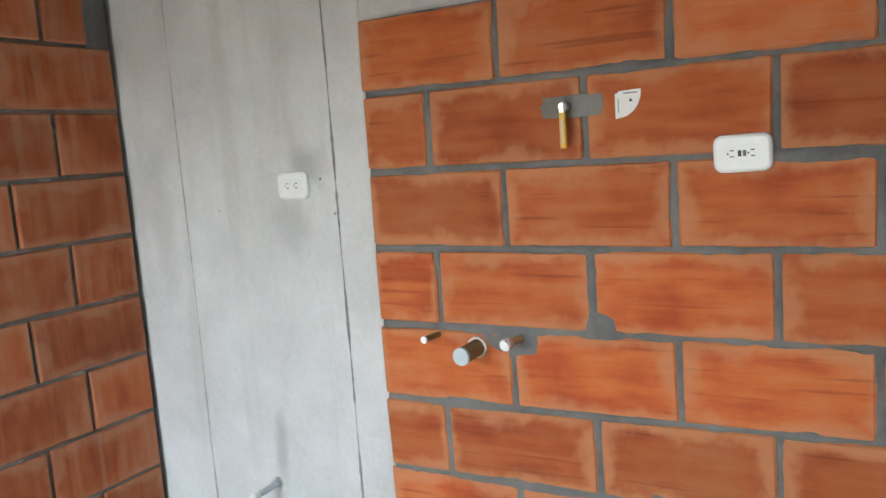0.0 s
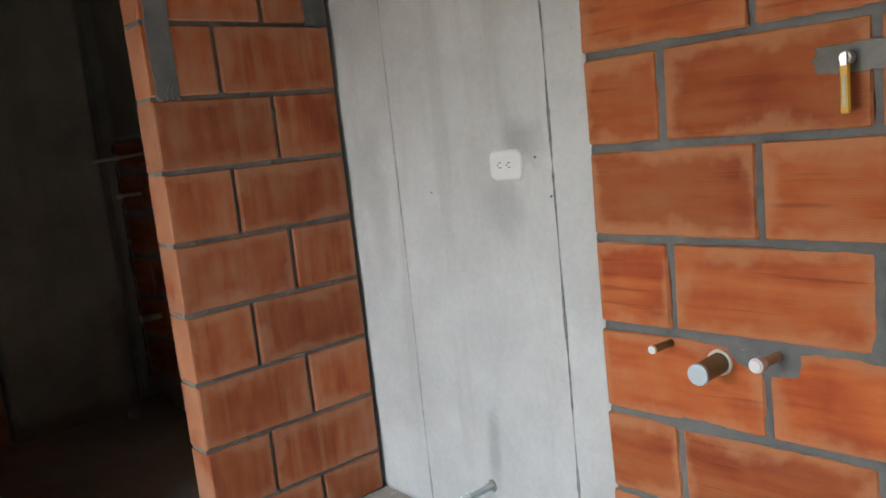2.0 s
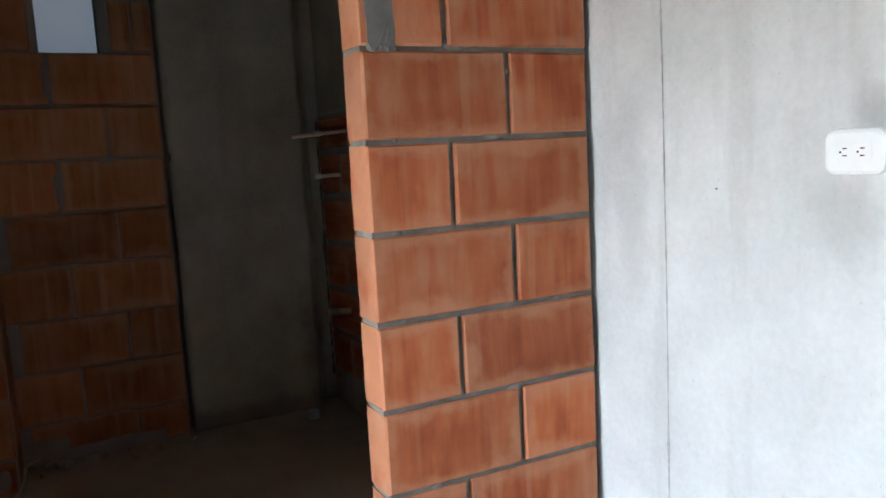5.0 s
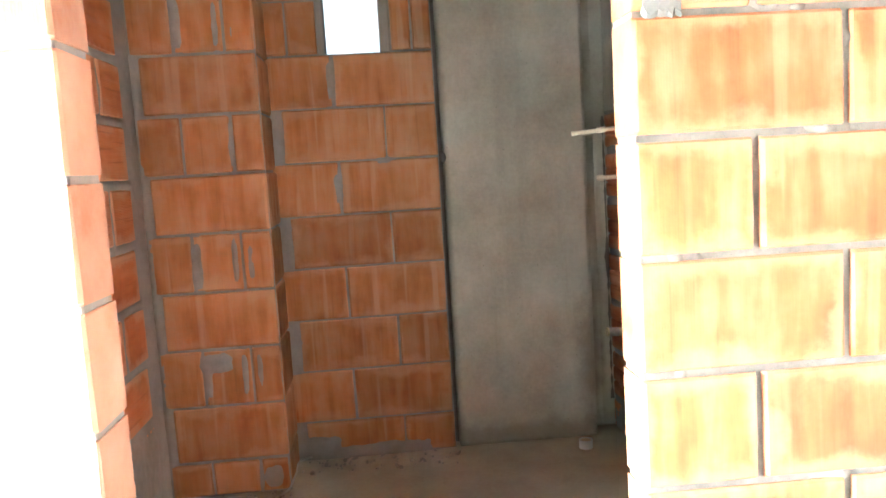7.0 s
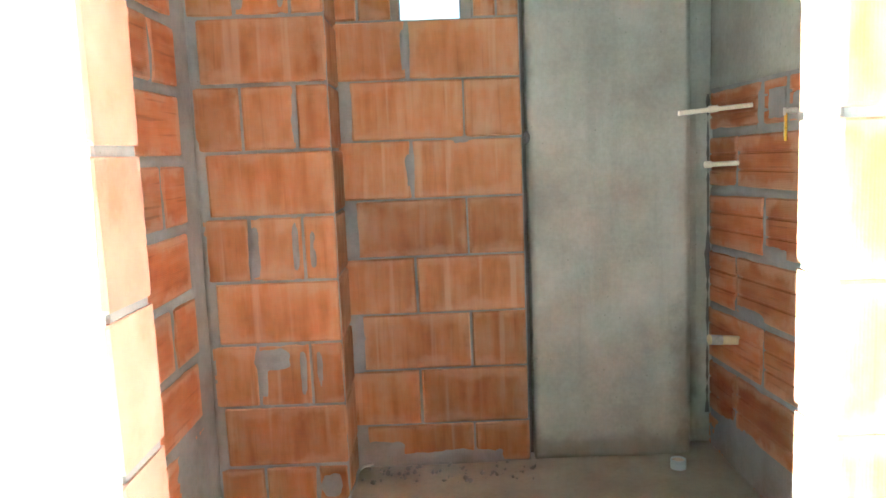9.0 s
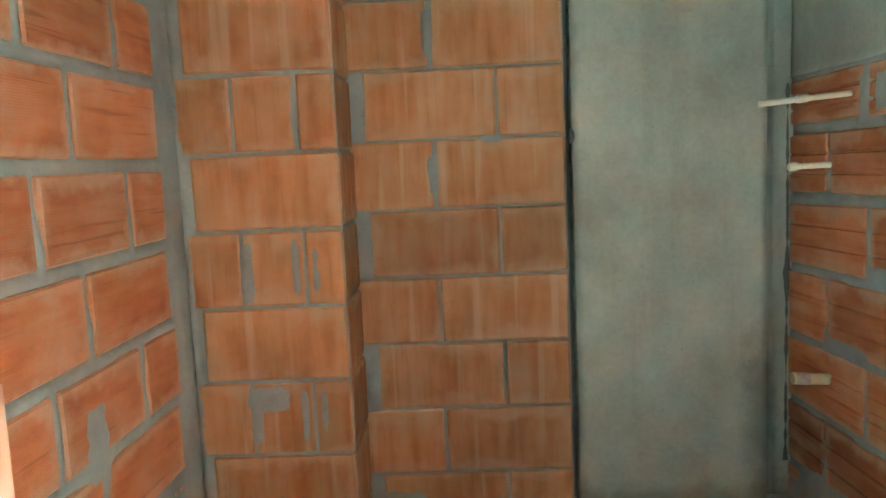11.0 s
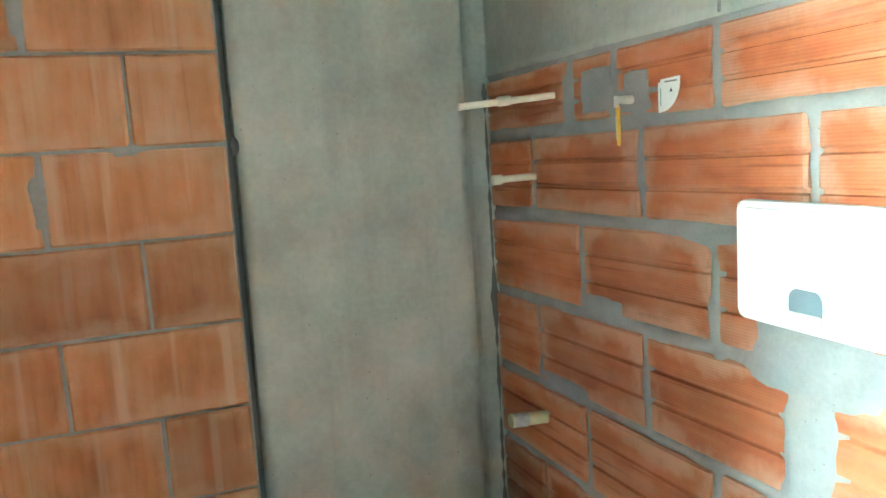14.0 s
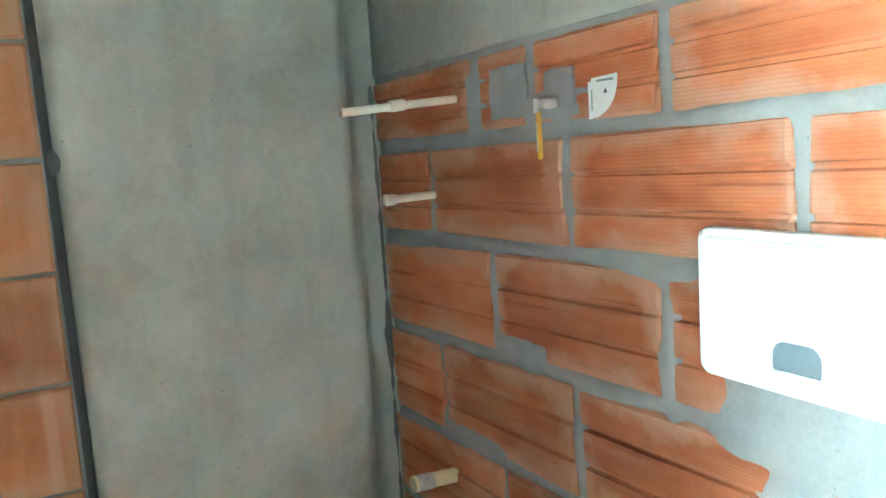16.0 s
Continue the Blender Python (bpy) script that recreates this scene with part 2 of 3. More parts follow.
def brick_mesh(w, h, depth, mat, grooves, variant):
    """A brick with worn rims; its front lies in y = 0 and its depth goes to +y."""
    w, h = round(w / 0.004) * 0.004, round(h / 0.004) * 0.004
    key = (round(w, 4), round(h, 4), depth, mat.name, grooves, variant)
    if key in BRICK_MESHES:
        return BRICK_MESHES[key]
    rnd = random.Random(str(key))
    c = 0.005
    prof = [(-h / 2, c), (-h / 2 + c, 0.0)]
    if grooves:
        for g in (-h / 6, h / 6):
            prof += [(g - 0.006, 0.0), (g - 0.003, 0.006), (g + 0.003, 0.006), (g + 0.006, 0.0)]
    prof += [(h / 2 - c, 0.0), (h / 2, c)]
    bm = bmesh.new()
    rows = []
    for z, y in prof:
        j = lambda a: rnd.uniform(-a, a)
        inner = c if abs(z) < h / 2 - 1e-4 else 0.006
        rows.append([bm.verts.new((x + j(0.0022), yy, z + j(0.0012))) for x, yy in ((-w / 2, y + c), (-w / 2 + inner, y), (w / 2 - inner, y), (w / 2, y + c))])
    for a, b in zip(rows, rows[1:]):
        for k in range(3):
            bm.faces.new((a[k], a[k + 1], b[k + 1], b[k]))
    back = [bm.verts.new((x, depth, z)) for x, z in ((-w / 2, -h / 2), (w / 2, -h / 2), (w / 2, h / 2), (-w / 2, h / 2))]
    bm.faces.new((back[3], back[2], back[1], back[0]))
    bm.faces.new([back[0], back[1]] + rows[0][::-1])
    bm.faces.new(rows[-1] + [back[2], back[3]])
    bm.faces.new([r[0] for r in rows] + [back[3], back[0]])
    bm.faces.new([back[1], back[2]] + [r[3] for r in rows[::-1]])
    bmesh.ops.recalc_face_normals(bm, faces=bm.faces[:])
    me = bpy.data.meshes.new("brick")
    bm.to_mesh(me)
    bm.free()
    me.materials.append(mat)
    BRICK_MESHES[key] = me
    return me


def lay_bricks(parent, face, rows, mat, depth, joint=0.013, grooves=False, uneven=0.0015, seed=1, least=0.02, slope=None):
    """rows: (bottom, top, joint places from end to end); slope: the fall of the courses by height."""
    rnd = random.Random(seed)
    for z0, z1, us in rows:
        for a, b in zip(us, us[1:]):
            w, h = b - a - joint, z1 - z0 - joint
            if w < least or h < 0.02:
                continue
            ob = new("brick", brick_mesh(w, h, depth, mat, grooves, rnd.randint(0, 3)))
            ob.parent = parent
            u, z = (a + b) / 2, (z0 + z1) / 2
            k, pivot = (float(np.interp(z, slope[0], slope[1])), slope[2]) if slope else (0.0, 0.0)
            m = face.place(u, z + k * (u - pivot), rnd.uniform(-uneven, uneven))
            ob.matrix_world = m @ pose(0, 0, 0, rnd.uniform(-0.25, 0.25), rnd.uniform(-0.25, 0.25) - math.degrees(k), rnd.uniform(-0.3, 0.3))


def mortar_skin(parent, face, rows, mat, level=-0.002, reach=0.022, lumps=(), cell=0.008, seed=0, wobble=0.006, name="mortar", grit=0.0022, bare=0.0, slope=None, trim=(0.0, 0.0)):
    """The mortar of a wall as one uneven skin, fullest on the joints, that laps here and there over the brick rims."""
    u0, u1 = min(r[2][0] for r in rows) + trim[0], max(r[2][-1] for r in rows) - trim[1]
    z0, z1 = min(r[0] for r in rows), max(r[1] for r in rows)
    nu, nz = max(2, int((u1 - u0) / cell)), max(2, int((z1 - z0) / cell))
    us, zs = np.linspace(u0, u1, nu + 1), np.linspace(z0, z1, nz + 1)
    uu, zz = np.meshgrid(us, zs)
    d = np.full(uu.shape, 9.0)
    level_z = zz
    if slope:
        zz = zz - np.interp(zz, slope[0], slope[1]) * (uu - slope[2])
    for a, b, js in rows:
        inside = (zz >= a - 0.004) & (zz <= b + 0.004)
        d = np.minimum(d, np.minimum(abs(zz - a), abs(zz - b)) + np.where(inside, 0, 9))
        for j in js:
            d = np.minimum(d, abs(uu - j) + np.where(inside, 0, 9))
    n1 = np.array([noise.noise(Vector((u * 9 + seed, z * 9, seed * 3.1))) for z in zs for u in us]).reshape(uu.shape)
    n2 = np.array([noise.noise(Vector((u * 40, z * 40, seed + 7.7))) for z in zs for u in us]).reshape(uu.shape)
    n3 = np.array([noise.noise(Vector((u * 21, z * 21, seed + 2.3))) for z in zs for u in us]).reshape(uu.shape)
    w = level - np.maximum(0, d - 0.007) / reach * 0.02 + wobble * (n1 - 0.1) + grit * n2
    zz = level_z
    for lu, lz, ru, rz, up in lumps:
        q = (((uu - lu) / ru) ** 4 + ((zz - lz) / rz) ** 4) ** 0.25 + 0.3 * n1 + 0.3 * n3
        w = np.maximum(w, max(level, -0.005) + up * np.clip(1.7 - 1.5 * q, -3, 1) + 0.002 * n2 + 0.003 * n3)
    w = np.where(uu - u0 < bare * (1 + 0.5 * n3), -0.02, np.maximum(w, -0.02))
    pts = [tuple(face.at(u, z, o)) for u, z, o in zip(uu.ravel(), zz.ravel(), w.ravel())]
    k = nu + 1
    quads = [(r * k + c, r * k + c + 1, (r + 1) * k + c + 1, (r + 1) * k + c) for r in range(nz) for c in range(nu)]
    me = bpy.data.meshes.new(name)
    me.from_pydata(pts, [], quads)
    me.materials.append(mat)
    for p in me.polygons:
        p.use_smooth = True
    ob = new(name, me)
    ob.parent = parent
    return ob


def courses(z0, pitch, count, sets, floor=0.0, top=9.0):
    """Running bond: course lines from z0 up, with the joint sets in turn."""
    rows = []
    for k in range(count):
        a, b = max(floor, z0 + pitch * k), min(top, z0 + pitch * (k + 1))
        if b - a > 0.03:
            rows.append((a, b, sets[k % len(sets)]))
    return rows


def concrete_skin(name, face, u0, u1, z0, z1, thick, mat, label="", seams=(), cell=0.02, amount=0.0025, seed=0, parent=None, category="column"):
    """Cast concrete: a slightly wavy front with formwork seams, on a body of its thickness."""
    us = sorted(set(np.round(np.r_[np.linspace(u0, u1, max(2, int((u1 - u0) / cell)) + 1), [s + e for s, _ in seams for e in (-0.006, 0.0, 0.006)]], 4)))
    us = [u for u in us if u0 <= u <= u1]
    zs = np.linspace(z0, z1, max(2, int((z1 - z0) / cell)) + 1)
    bm = bmesh.new()
    grid = []
    for z in zs:
        row = []
        for u in us:
            o = amount * noise.noise(Vector((u * 3, z * 2.2, seed))) + 0.35 * amount * noise.noise(Vector((u * 17, z * 9, seed + 5)))
            for s, lift in seams:
                if abs(u - s) < 0.004:
                    o += lift * (0.6 + 0.9 * noise.noise(Vector((z * 7, s * 5, seed))))
            row.append(bm.verts.new(face.at(u, z, o)))
        grid.append(row)
    for a, b in zip(grid, grid[1:]):
        for k in range(len(us) - 1):
            bm.faces.new((a[k], a[k + 1], b[k + 1], b[k])).smooth = True
    loop = [grid[0][0], grid[0][-1], grid[-1][-1], grid[-1][0]]
    rear = [bm.verts.new(v.co - face.n * thick) for v in loop]
    bm.faces.new(rear[::-1])
    bm.faces.new(grid[0][::-1] + [rear[0], rear[1]])
    bm.faces.new(grid[-1] + [rear[2], rear[3]])
    bm.faces.new([r[0] for r in grid] + [rear[3], rear[0]])
    bm.faces.new([r[-1] for r in grid[::-1]] + [rear[1], rear[2]])
    ob = part(name, bm, mat, parent)
    if not parent:
        tagged(ob, label, category, kind="structure")
    return ob


def tube_bm(p, q, r, segments=20, bevel=0.0015, r2=None):
    p, q = Vector(p), Vector(q)
    bm = bmesh.new()
    bmesh.ops.create_cone(bm, cap_ends=True, segments=segments, radius1=r, radius2=r2 or r, depth=(q - p).length)
    if bevel:
        rim = [e for e in bm.edges if abs(e.verts[0].co.z - e.verts[1].co.z) < 1e-6]
        bmesh.ops.bevel(bm, geom=rim, offset=bevel, segments=2, affect="EDGES", profile=0.5)
    turn = (q - p).to_track_quat("Z", "Y").to_matrix().to_4x4()
    turn.translation = (p + q) / 2
    bm.transform(turn)
    return bm


def ring_bm(p, q, r_in, r_out, segments=24):
    """A short open pipe with a wall."""
    p, q = Vector(p), Vector(q)
    bm = bmesh.new()
    loops = []
    L = (q - p).length
    for r, z in ((r_out, 0), (r_out, L), (r_in, L), (r_in, 0)):
        loops.append([bm.verts.new((r * math.cos(a), r * math.sin(a), z)) for a in np.linspace(0, 2 * math.pi, segments, endpoint=False)])
    for k in range(4):
        a, b = loops[k], loops[(k + 1) % 4]
        for i in range(segments):
            bm.faces.new((a[i], a[(i + 1) % segments], b[(i + 1) % segments], b[i]))
    turn = (q - p).to_track_quat("Z", "Y").to_matrix().to_4x4()
    turn.translation = p
    bm.transform(turn)
    return bm


def thing(name, place, label, category, group=""):
    ob = new(name)
    ob.empty_display_size = 0.05
    ob.location = place
    bpy.context.view_layer.update()
    return tagged(ob, label, category, group)


def adopt(child, parent):
    """Make child a part of parent without moving it."""
    child.parent = parent
    child.matrix_parent_inverse = parent.matrix_world.inverted()
    return child


# ---- the large structure ----
Y1, YC, X2, X2B, XB, XP, YR, YL = 2.215, 2.232, -1.64, -1.755, -3.478, -3.187, 2.11, 0.27
TOP = 2.45
structure("floor", (-4.2, -6.0, -0.15), (6.0, 2.7, 0.0), SCREED, "dusty raw cement screed floor with sand and crumbs", "floor")
# the ceiling is never in view; its dark colour holds back bounce light
structure("ceiling", (-4.2, -1.75, TOP), (3.05, 2.7, TOP + 0.15), CONCRETE_UNSEEN, "unseen concrete ceiling slab, dark to hold back bounce light", "ceiling")

# front room: the tap wall in brick beside a cast concrete column
north = Face((0, Y1, 0), (1, 0, 0), (0, -1, 0))
N_L, N_R = -0.603, 2.9
setA = [N_L - 0.006, -0.398, 0.037, 0.455, 0.87, 1.29, 1.71, 2.13, 2.55, N_R]
setB = [N_L - 0.006, -0.186, 0.24, 0.648, 1.07, 1.49, 1.91, 2.33, N_R]
north_rows = courses(-0.092, 0.2108, 8, [setA, setB], 0.0, 1.585)
wall_north = structure("wall_north", (N_L + 0.003, Y1 + 0.03, 0.0), (N_R, Y1 + 0.16, 1.585), MORTAR, "unplastered orange hollow clay brick wall with grey mortar joints")
concrete_skin("beam", Face((0, YC, 0), (1, 0, 0), (0, -1, 0)), N_L, N_R, 1.585, TOP, 0.14, CONCRETE, "smooth grey cast concrete beam above the bricks", seed=4, category="beam")
concrete_skin("column_1", Face((0, YC, 0), (1, 0, 0), (0, -1, 0)), X2 - 0.12, N_L, 0.0, TOP, 0.14, CONCRETE, "smooth grey cast concrete column with upright formwork seams", seams=[(-1.38, -0.0004), (-0.733, -0.001)], seed=1)


def seam_line(parent, face, u, z0, z1, width, seed, out, mat=None):
    """A thin ragged strip: dirt and fins along a formwork joint, painted shade along a gap."""
    bm = bmesh.new()
    last = None
    for z in np.arange(z0, z1, 0.012):
        n = noise.noise(Vector((z * 6, seed, 0))) + 0.5 * noise.noise(Vector((z * 31, seed, 4)))
        half = max(0.0008, width * (0.5 + 1.1 * n))
        mid = u + 0.004 * noise.noise(Vector((z * 1.7, seed, 9)))
        pair = [bm.verts.new(face.at(mid - half, z, out)), bm.verts.new(face.at(mid, z, out + 0.0008)), bm.verts.new(face.at(mid + half, z, out))]
        if last:
            bm.faces.new((last[0], last[1], pair[1], pair[0]))
            bm.faces.new((last[1], last[2], pair[2], pair[1]))
        last = pair
    return part("formwork_seam", bm, mat or SEAM_GREY, parent)


column_1 = bpy.data.objects["column_1"]
c_face = Face((0, YC, 0), (1, 0, 0), (0, -1, 0))
seam_line(column_1, c_face, -1.38, 0.02, TOP, 0.005, 1.0, 0.0012, SEAM_PALE)
seam_line(column_1, c_face, -0.733, 0.02, TOP, 0.0062, 2.0, 0.0012)

# partition stub beside the doorway
p_face = Face((X2, 0, 0), (0, 1, 0), (1, 0, 0))
PE, PC = 1.579, YC - 0.014
part_rows = courses(-0.065, 0.2135, 12, [[PE, 1.973, PC], [PE, 1.805, PC]], 0.0, TOP)
wall_partition = structure("wall_partition", (X2B + 0.006, PE + 0.0105, 0), (X2 - 0.012, PC, TOP), MORTAR_DARK, "short orange hollow brick partition ending at a doorway")
# partition on the other side of the doorway
JE = 0.649
q_face = Face((X2 + 0.036, 0, 0), (0, 1, 0), (1, 0, 0))
west_rows = courses(-0.082, 0.2145, 12, [[-1.6, -1.28, -0.86, -0.44, -0.02, 0.4, JE], [-1.6, -1.48, -1.06, -0.64, -0.22, 0.2, JE]], 0.0, TOP)
wall_west = structure("wall_west", (X2B + 0.006, -1.75, 0), (X2 + 0.02, JE - 0.0105, TOP), MORTAR, "orange hollow brick wall beside the doorway")
# plain unseen walls that close the front room, dark to cut bounce light
structure("wall_east", (2.9, -1.75, 0), (3.05, 2.4, TOP), CONCRETE_UNSEEN, "unseen closing wall, dark to hold back bounce light")
# lintel height ST is set low so the room's wall tops get less sky
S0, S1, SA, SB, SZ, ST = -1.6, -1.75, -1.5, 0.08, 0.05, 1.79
structure("wall_south_1", (X2B, S1, 0), (SA, S0, TOP), CONCRETE_UNSEEN, "unseen dark wall beside an opening, added to shape the light")
structure("wall_south_2", (SB, S1, 0), (2.9, S0, TOP), CONCRETE_UNSEEN, "unseen dark wall beside an opening, added to shape the light")
structure("wall_south_3", (SA, S1, 0), (SB, S0, SZ), CONCRETE_UNSEEN, "unseen dark wall below an opening, added to shape the light")
structure("wall_south_4", (SA, S1, ST), (SB, S0, TOP), CONCRETE_UNSEEN, "unseen dark wall above an opening, low to shade the wall tops")

# back room
b_face = Face((XB, 0, 0), (0, 1, 0), (1, 0, 0))
WL, WR, WZ, WT = 0.951, 1.173, 1.664, 2.09
BR = 1.383
bA, bB = [0.70, 0.972, BR], [0.70, 0.758, 1.171, BR]
back_rows = courses(-0.055, 0.2155, 8, [bB, bA], 0.0, 1.666)
back_rows += [(1.666, 1.88, [0.70, 0.80, 0.925]), (1.88, 2.095, [0.70, 0.925]), (1.666, 1.88, [1.215, 1.30, BR]), (1.88, 2.095, [1.215, BR])]
back_rows += [(2.095, 2.30, bB), (2.30, TOP, bA)]
wall_back = structure("wall_back", (XB - 0.14, 0.70, 0), (XB - 0.012, BR, WZ - 0.004), MORTAR, "orange hollow brick back wall with a small high window opening")
structure("wall_back_side", (XB - 0.14, 0.70, WZ - 0.004), (XB - 0.012, WL, WT), MORTAR, "", parent=wall_back)
structure("wall_back_side", (XB - 0.14, WR, WZ - 0.004), (XB - 0.012, BR, WT), MORTAR, "", parent=wall_back)
structure("wall_back_top", (XB - 0.14, 0.70, WT), (XB - 0.012, BR, TOP), MORTAR, "", parent=wall_back)
# brick pier that stands before the back wall
pier_face = Face((XP, 0, 0), (0, 1, 0), (1, 0, 0))
pier_side = Face((XP, 0.722, 0), (-1, 0, 0), (0, 1, 0))
PL = 0.29
pier_rows = courses(-0.082, 0.216, 12, [[PL - 0.016, 0.433, 0.611, 0.722], [PL + 0.014, 0.722]], 0.0, TOP)
wall_pier = structure("wall_pier", (XB - 0.14, 0.15, 0), (XP - 0.012, 0.71, TOP), MORTAR, "orange hollow brick pier with thick mortar patches")
# left wall of the back room
l_face = Face((0, YL, 0), (-1, 0, 0), (0, 1, 0))
left_rows = courses(-0.075, 0.2115, 12, [[-X2B, 2.2, 2.64, 3.085, -XP + 0.03], [-X2B, 2.04, 2.485, 2.875, 3.1, -XP + 0.03]], 0.0, TOP)
wall_left = structure("wall_left", (XP - 0.05, YL - 0.13, 0), (X2B + 0.006, YL - 0.014, TOP), MORTAR, "orange hollow brick side wall with smeared mortar joints")
# column and right wall of the back room
concrete_skin("column_2", Face((XB - 0.008, 0, 0), (0, 1, 0), (1, 0, 0)), BR + 0.019, 1.998, 0.0, TOP, 0.13, CONCRETE_ROUGH, "grey cement rendered concrete column with stains", seed=11, amount=0.006)
concrete_skin("column_strip", Face((XB - 0.122, 0, 0), (0, 1, 0), (1, 0, 0)), 1.998, YR + 0.1, 0.0, TOP, 0.08, CONCRETE_ROUGH, "grey concrete strip set back beside the column", seams=[(2.06, -0.004)], seed=12, amount=0.004)
r_face = Face((0, YR, 0), (1, 0, 0), (0, -1, 0))
RL = XB - 0.119
rA, rB = [RL - 0.008, -3.33, -2.86, -2.435, -2.0, X2B], [RL - 0.008, -3.10, -2.65, -2.22, -1.9, X2B]
right_rows = [(0.0, 0.17, rA), (0.17, 0.385, rA), (0.385, 0.60, rB), (0.60, 0.82, rA), (0.82, 1.03, rB), (1.03, 1.227, rA), (1.227, 1.385, [RL - 0.008, -3.12, -2.945, -2.64, -2.2, X2B])]
wall_right = structure("wall_right", (RL, YR + 0.012, 0), (X2B, YR + 0.11, 1.385), MORTAR, "orange ribbed hollow brick wall with wide smeared mortar joints")
concrete_skin("beam_2", Face((0, YR + 0.004, 0), (1, 0, 0), (0, -1, 0)), RL, X2B + 0.0, 1.385, TOP, 0.1, CONCRETE_ROUGH, "grey concrete beam above the ribbed bricks", seed=21, amount=0.004, category="beam")
# painted shade of the ragged open gap between ribbed bricks and concrete strip
seam_line(bpy.data.objects["column_strip"], Face((XB - 0.122, 0, 0), (0, 1, 0), (1, 0, 0)), YR - 0.006, 0.12, 1.38, 0.010, 5.0, 0.0045, SEAM)
# pale light well right behind the small window
well, wt, wb = material("light_well")
wb.inputs["Base Color"].default_value = (0.7, 0.72, 0.74, 1)
wb.inputs["Emission Color"].default_value = (0.88, 0.95, 1.0, 1)
wb.inputs["Emission Strength"].default_value = 0.007
structure("backdrop", (XB - 0.20, 0.72, 1.5), (XB - 0.15, 1.36, 2.3), well, "pale hazy light well seen through the small window", "backdrop")
# added dark strip behind the column gap: blocks outside light and blackens the gap
structure("joint_filler", (XB - 0.15, BR - 0.02, 0), (XB - 0.075, BR + 0.032, TOP), SEAM, "", parent=wall_back)

# ---- things ----
def rounded_plate(w, h, depth, radius, rim=0.003, segments=6):
    """A plate with round corners and a soft front rim, back in y = 0, front in y = -depth."""
    bm = bmesh.new()
    loops = []
    for inset, y in ((0.0, 0.0), (0.0, -depth + rim), (rim * 0.3, -depth + rim * 0.3), (rim, -depth)):
        loop = []
        for cx, cz, a0 in ((1, 1, 0), (-1, 1, 90), (-1, -1, 180), (1, -1, 270)):
            for k in range(segments + 1):
                a = radians(a0 + 90 * k / segments)
                r = max(radius - inset, 0.0005)
                loop.append(bm.verts.new((cx * (w / 2 - radius) + r * math.cos(a), y, cz * (h / 2 - radius) + r * math.sin(a))))
        loops.append(loop)
    n = len(loops[0])
    for a, b in zip(loops, loops[1:]):
        for k in range(n):
            bm.faces.new((a[k], a[(k + 1) % n], b[(k + 1) % n], b[k]))
    bm.faces.new(loops[-1])
    bm.faces.new(loops[0][::-1])
    bmesh.ops.recalc_face_normals(bm, faces=bm.faces[:])
    return bm


def rect(x0, x1, z0, z1, y0, y1, bevel=0.0):
    return box_bm((x0, y0, z0), (x1, y1, z1), bevel, 1)


def on_wall(ob, face, u, z, out=0.0, roll=0.0):
    ob.matrix_world = face.place(u, z, out) @ pose(0, 0, 0, 0, roll, 0)
    return ob


col_face = Face((0, YC, 0), (1, 0, 0), (0, -1, 0))


def outlet(face, u, z, w, h, out, interrupter, label):
    ob = tagged(new("power_outlet"), label, "outlet")
    part("cover_plate", rounded_plate(w, h, 0.011, 0.021, 0.008), WHITE_PLASTIC, ob)
    half = 0.033 if interrupter else 0.034
    part("socket_insert", rounded_plate(2 * half, 0.033, 0.0117, 0.004, 0.001), WHITE_PLASTIC, ob)
    y0, y1 = -0.0122, -0.0105
    for s in (-1, 1):
        c = s * (0.021 if interrupter else 0.017)
        for dz in (-0.0065, 0.0065):
            part("slot", rect(c - 0.0042, c + 0.0042, dz - 0.0012, dz + 0.0012, y0, y1), DARK_PLASTIC, ob)
        bm = tube_bm((c - s * 0.0 - 0.0085, y1, 0), (c - 0.0085, y0, 0), 0.0022, 10, 0)
        part("ground_hole", bm, DARK_PLASTIC, ob)
    if interrupter:
        part("test_button", rect(-0.0085, -0.0015, -0.0065, 0.0065, -0.0135, -0.0105, 0.0006), DARK_PLASTIC, ob, "black test button")
        part("reset_button", rect(0.0015, 0.0085, -0.0065, 0.0065, -0.0135, -0.0105, 0.0006), SEAM, ob, "grey reset button")
        part("indicator", tube_bm((-0.041, -0.0095, 0), (-0.041, -0.0108, 0), 0.002, 10, 0), DARK_PLASTIC, ob)
    return on_wall(ob, face, u, z, out, -1.0 if interrupter else 0.0)


outlet(col_face, -0.893, 1.147, 0.12, 0.084, -0.001, False, "white double power outlet on the concrete column")
outlet(north, 0.389, 1.175, 0.121, 0.082, 0.001, True, "white ground-fault power outlet with buttons on brick")


def patch(parent, face, u, z, w, h, seed, out=0.003, mat=None):
    """A trowelled mortar patch with a ragged outline."""
    bm = bmesh.new()
    rnd = random.Random(seed)
    rim = []
    for k in range(40):
        a = 2 * math.pi * k / 40
        c, q = math.cos(a), math.sin(a)
        r = 1.0 / max(abs(c), abs(q)) ** 0.85 * (1 + rnd.uniform(-0.06, 0.06))
        rim.append((c * r * w / 2, q * r * h / 2))
    top = [bm.verts.new(face.at(u + a * 0.94, z + b * 0.94, out + rnd.uniform(0, 0.001))) for a, b in rim]
    low = [bm.verts.new(face.at(u + a, z + b, -0.004)) for a, b in rim]
    bm.faces.new(top)
    for k in range(40):
        j = (k + 1) % 40
        bm.faces.new((top[k], low[k], low[j], top[j]))
    bmesh.ops.recalc_face_normals(bm, faces=bm.faces[:])
    return part("mortar_patch", bm, mat or MORTAR, parent)


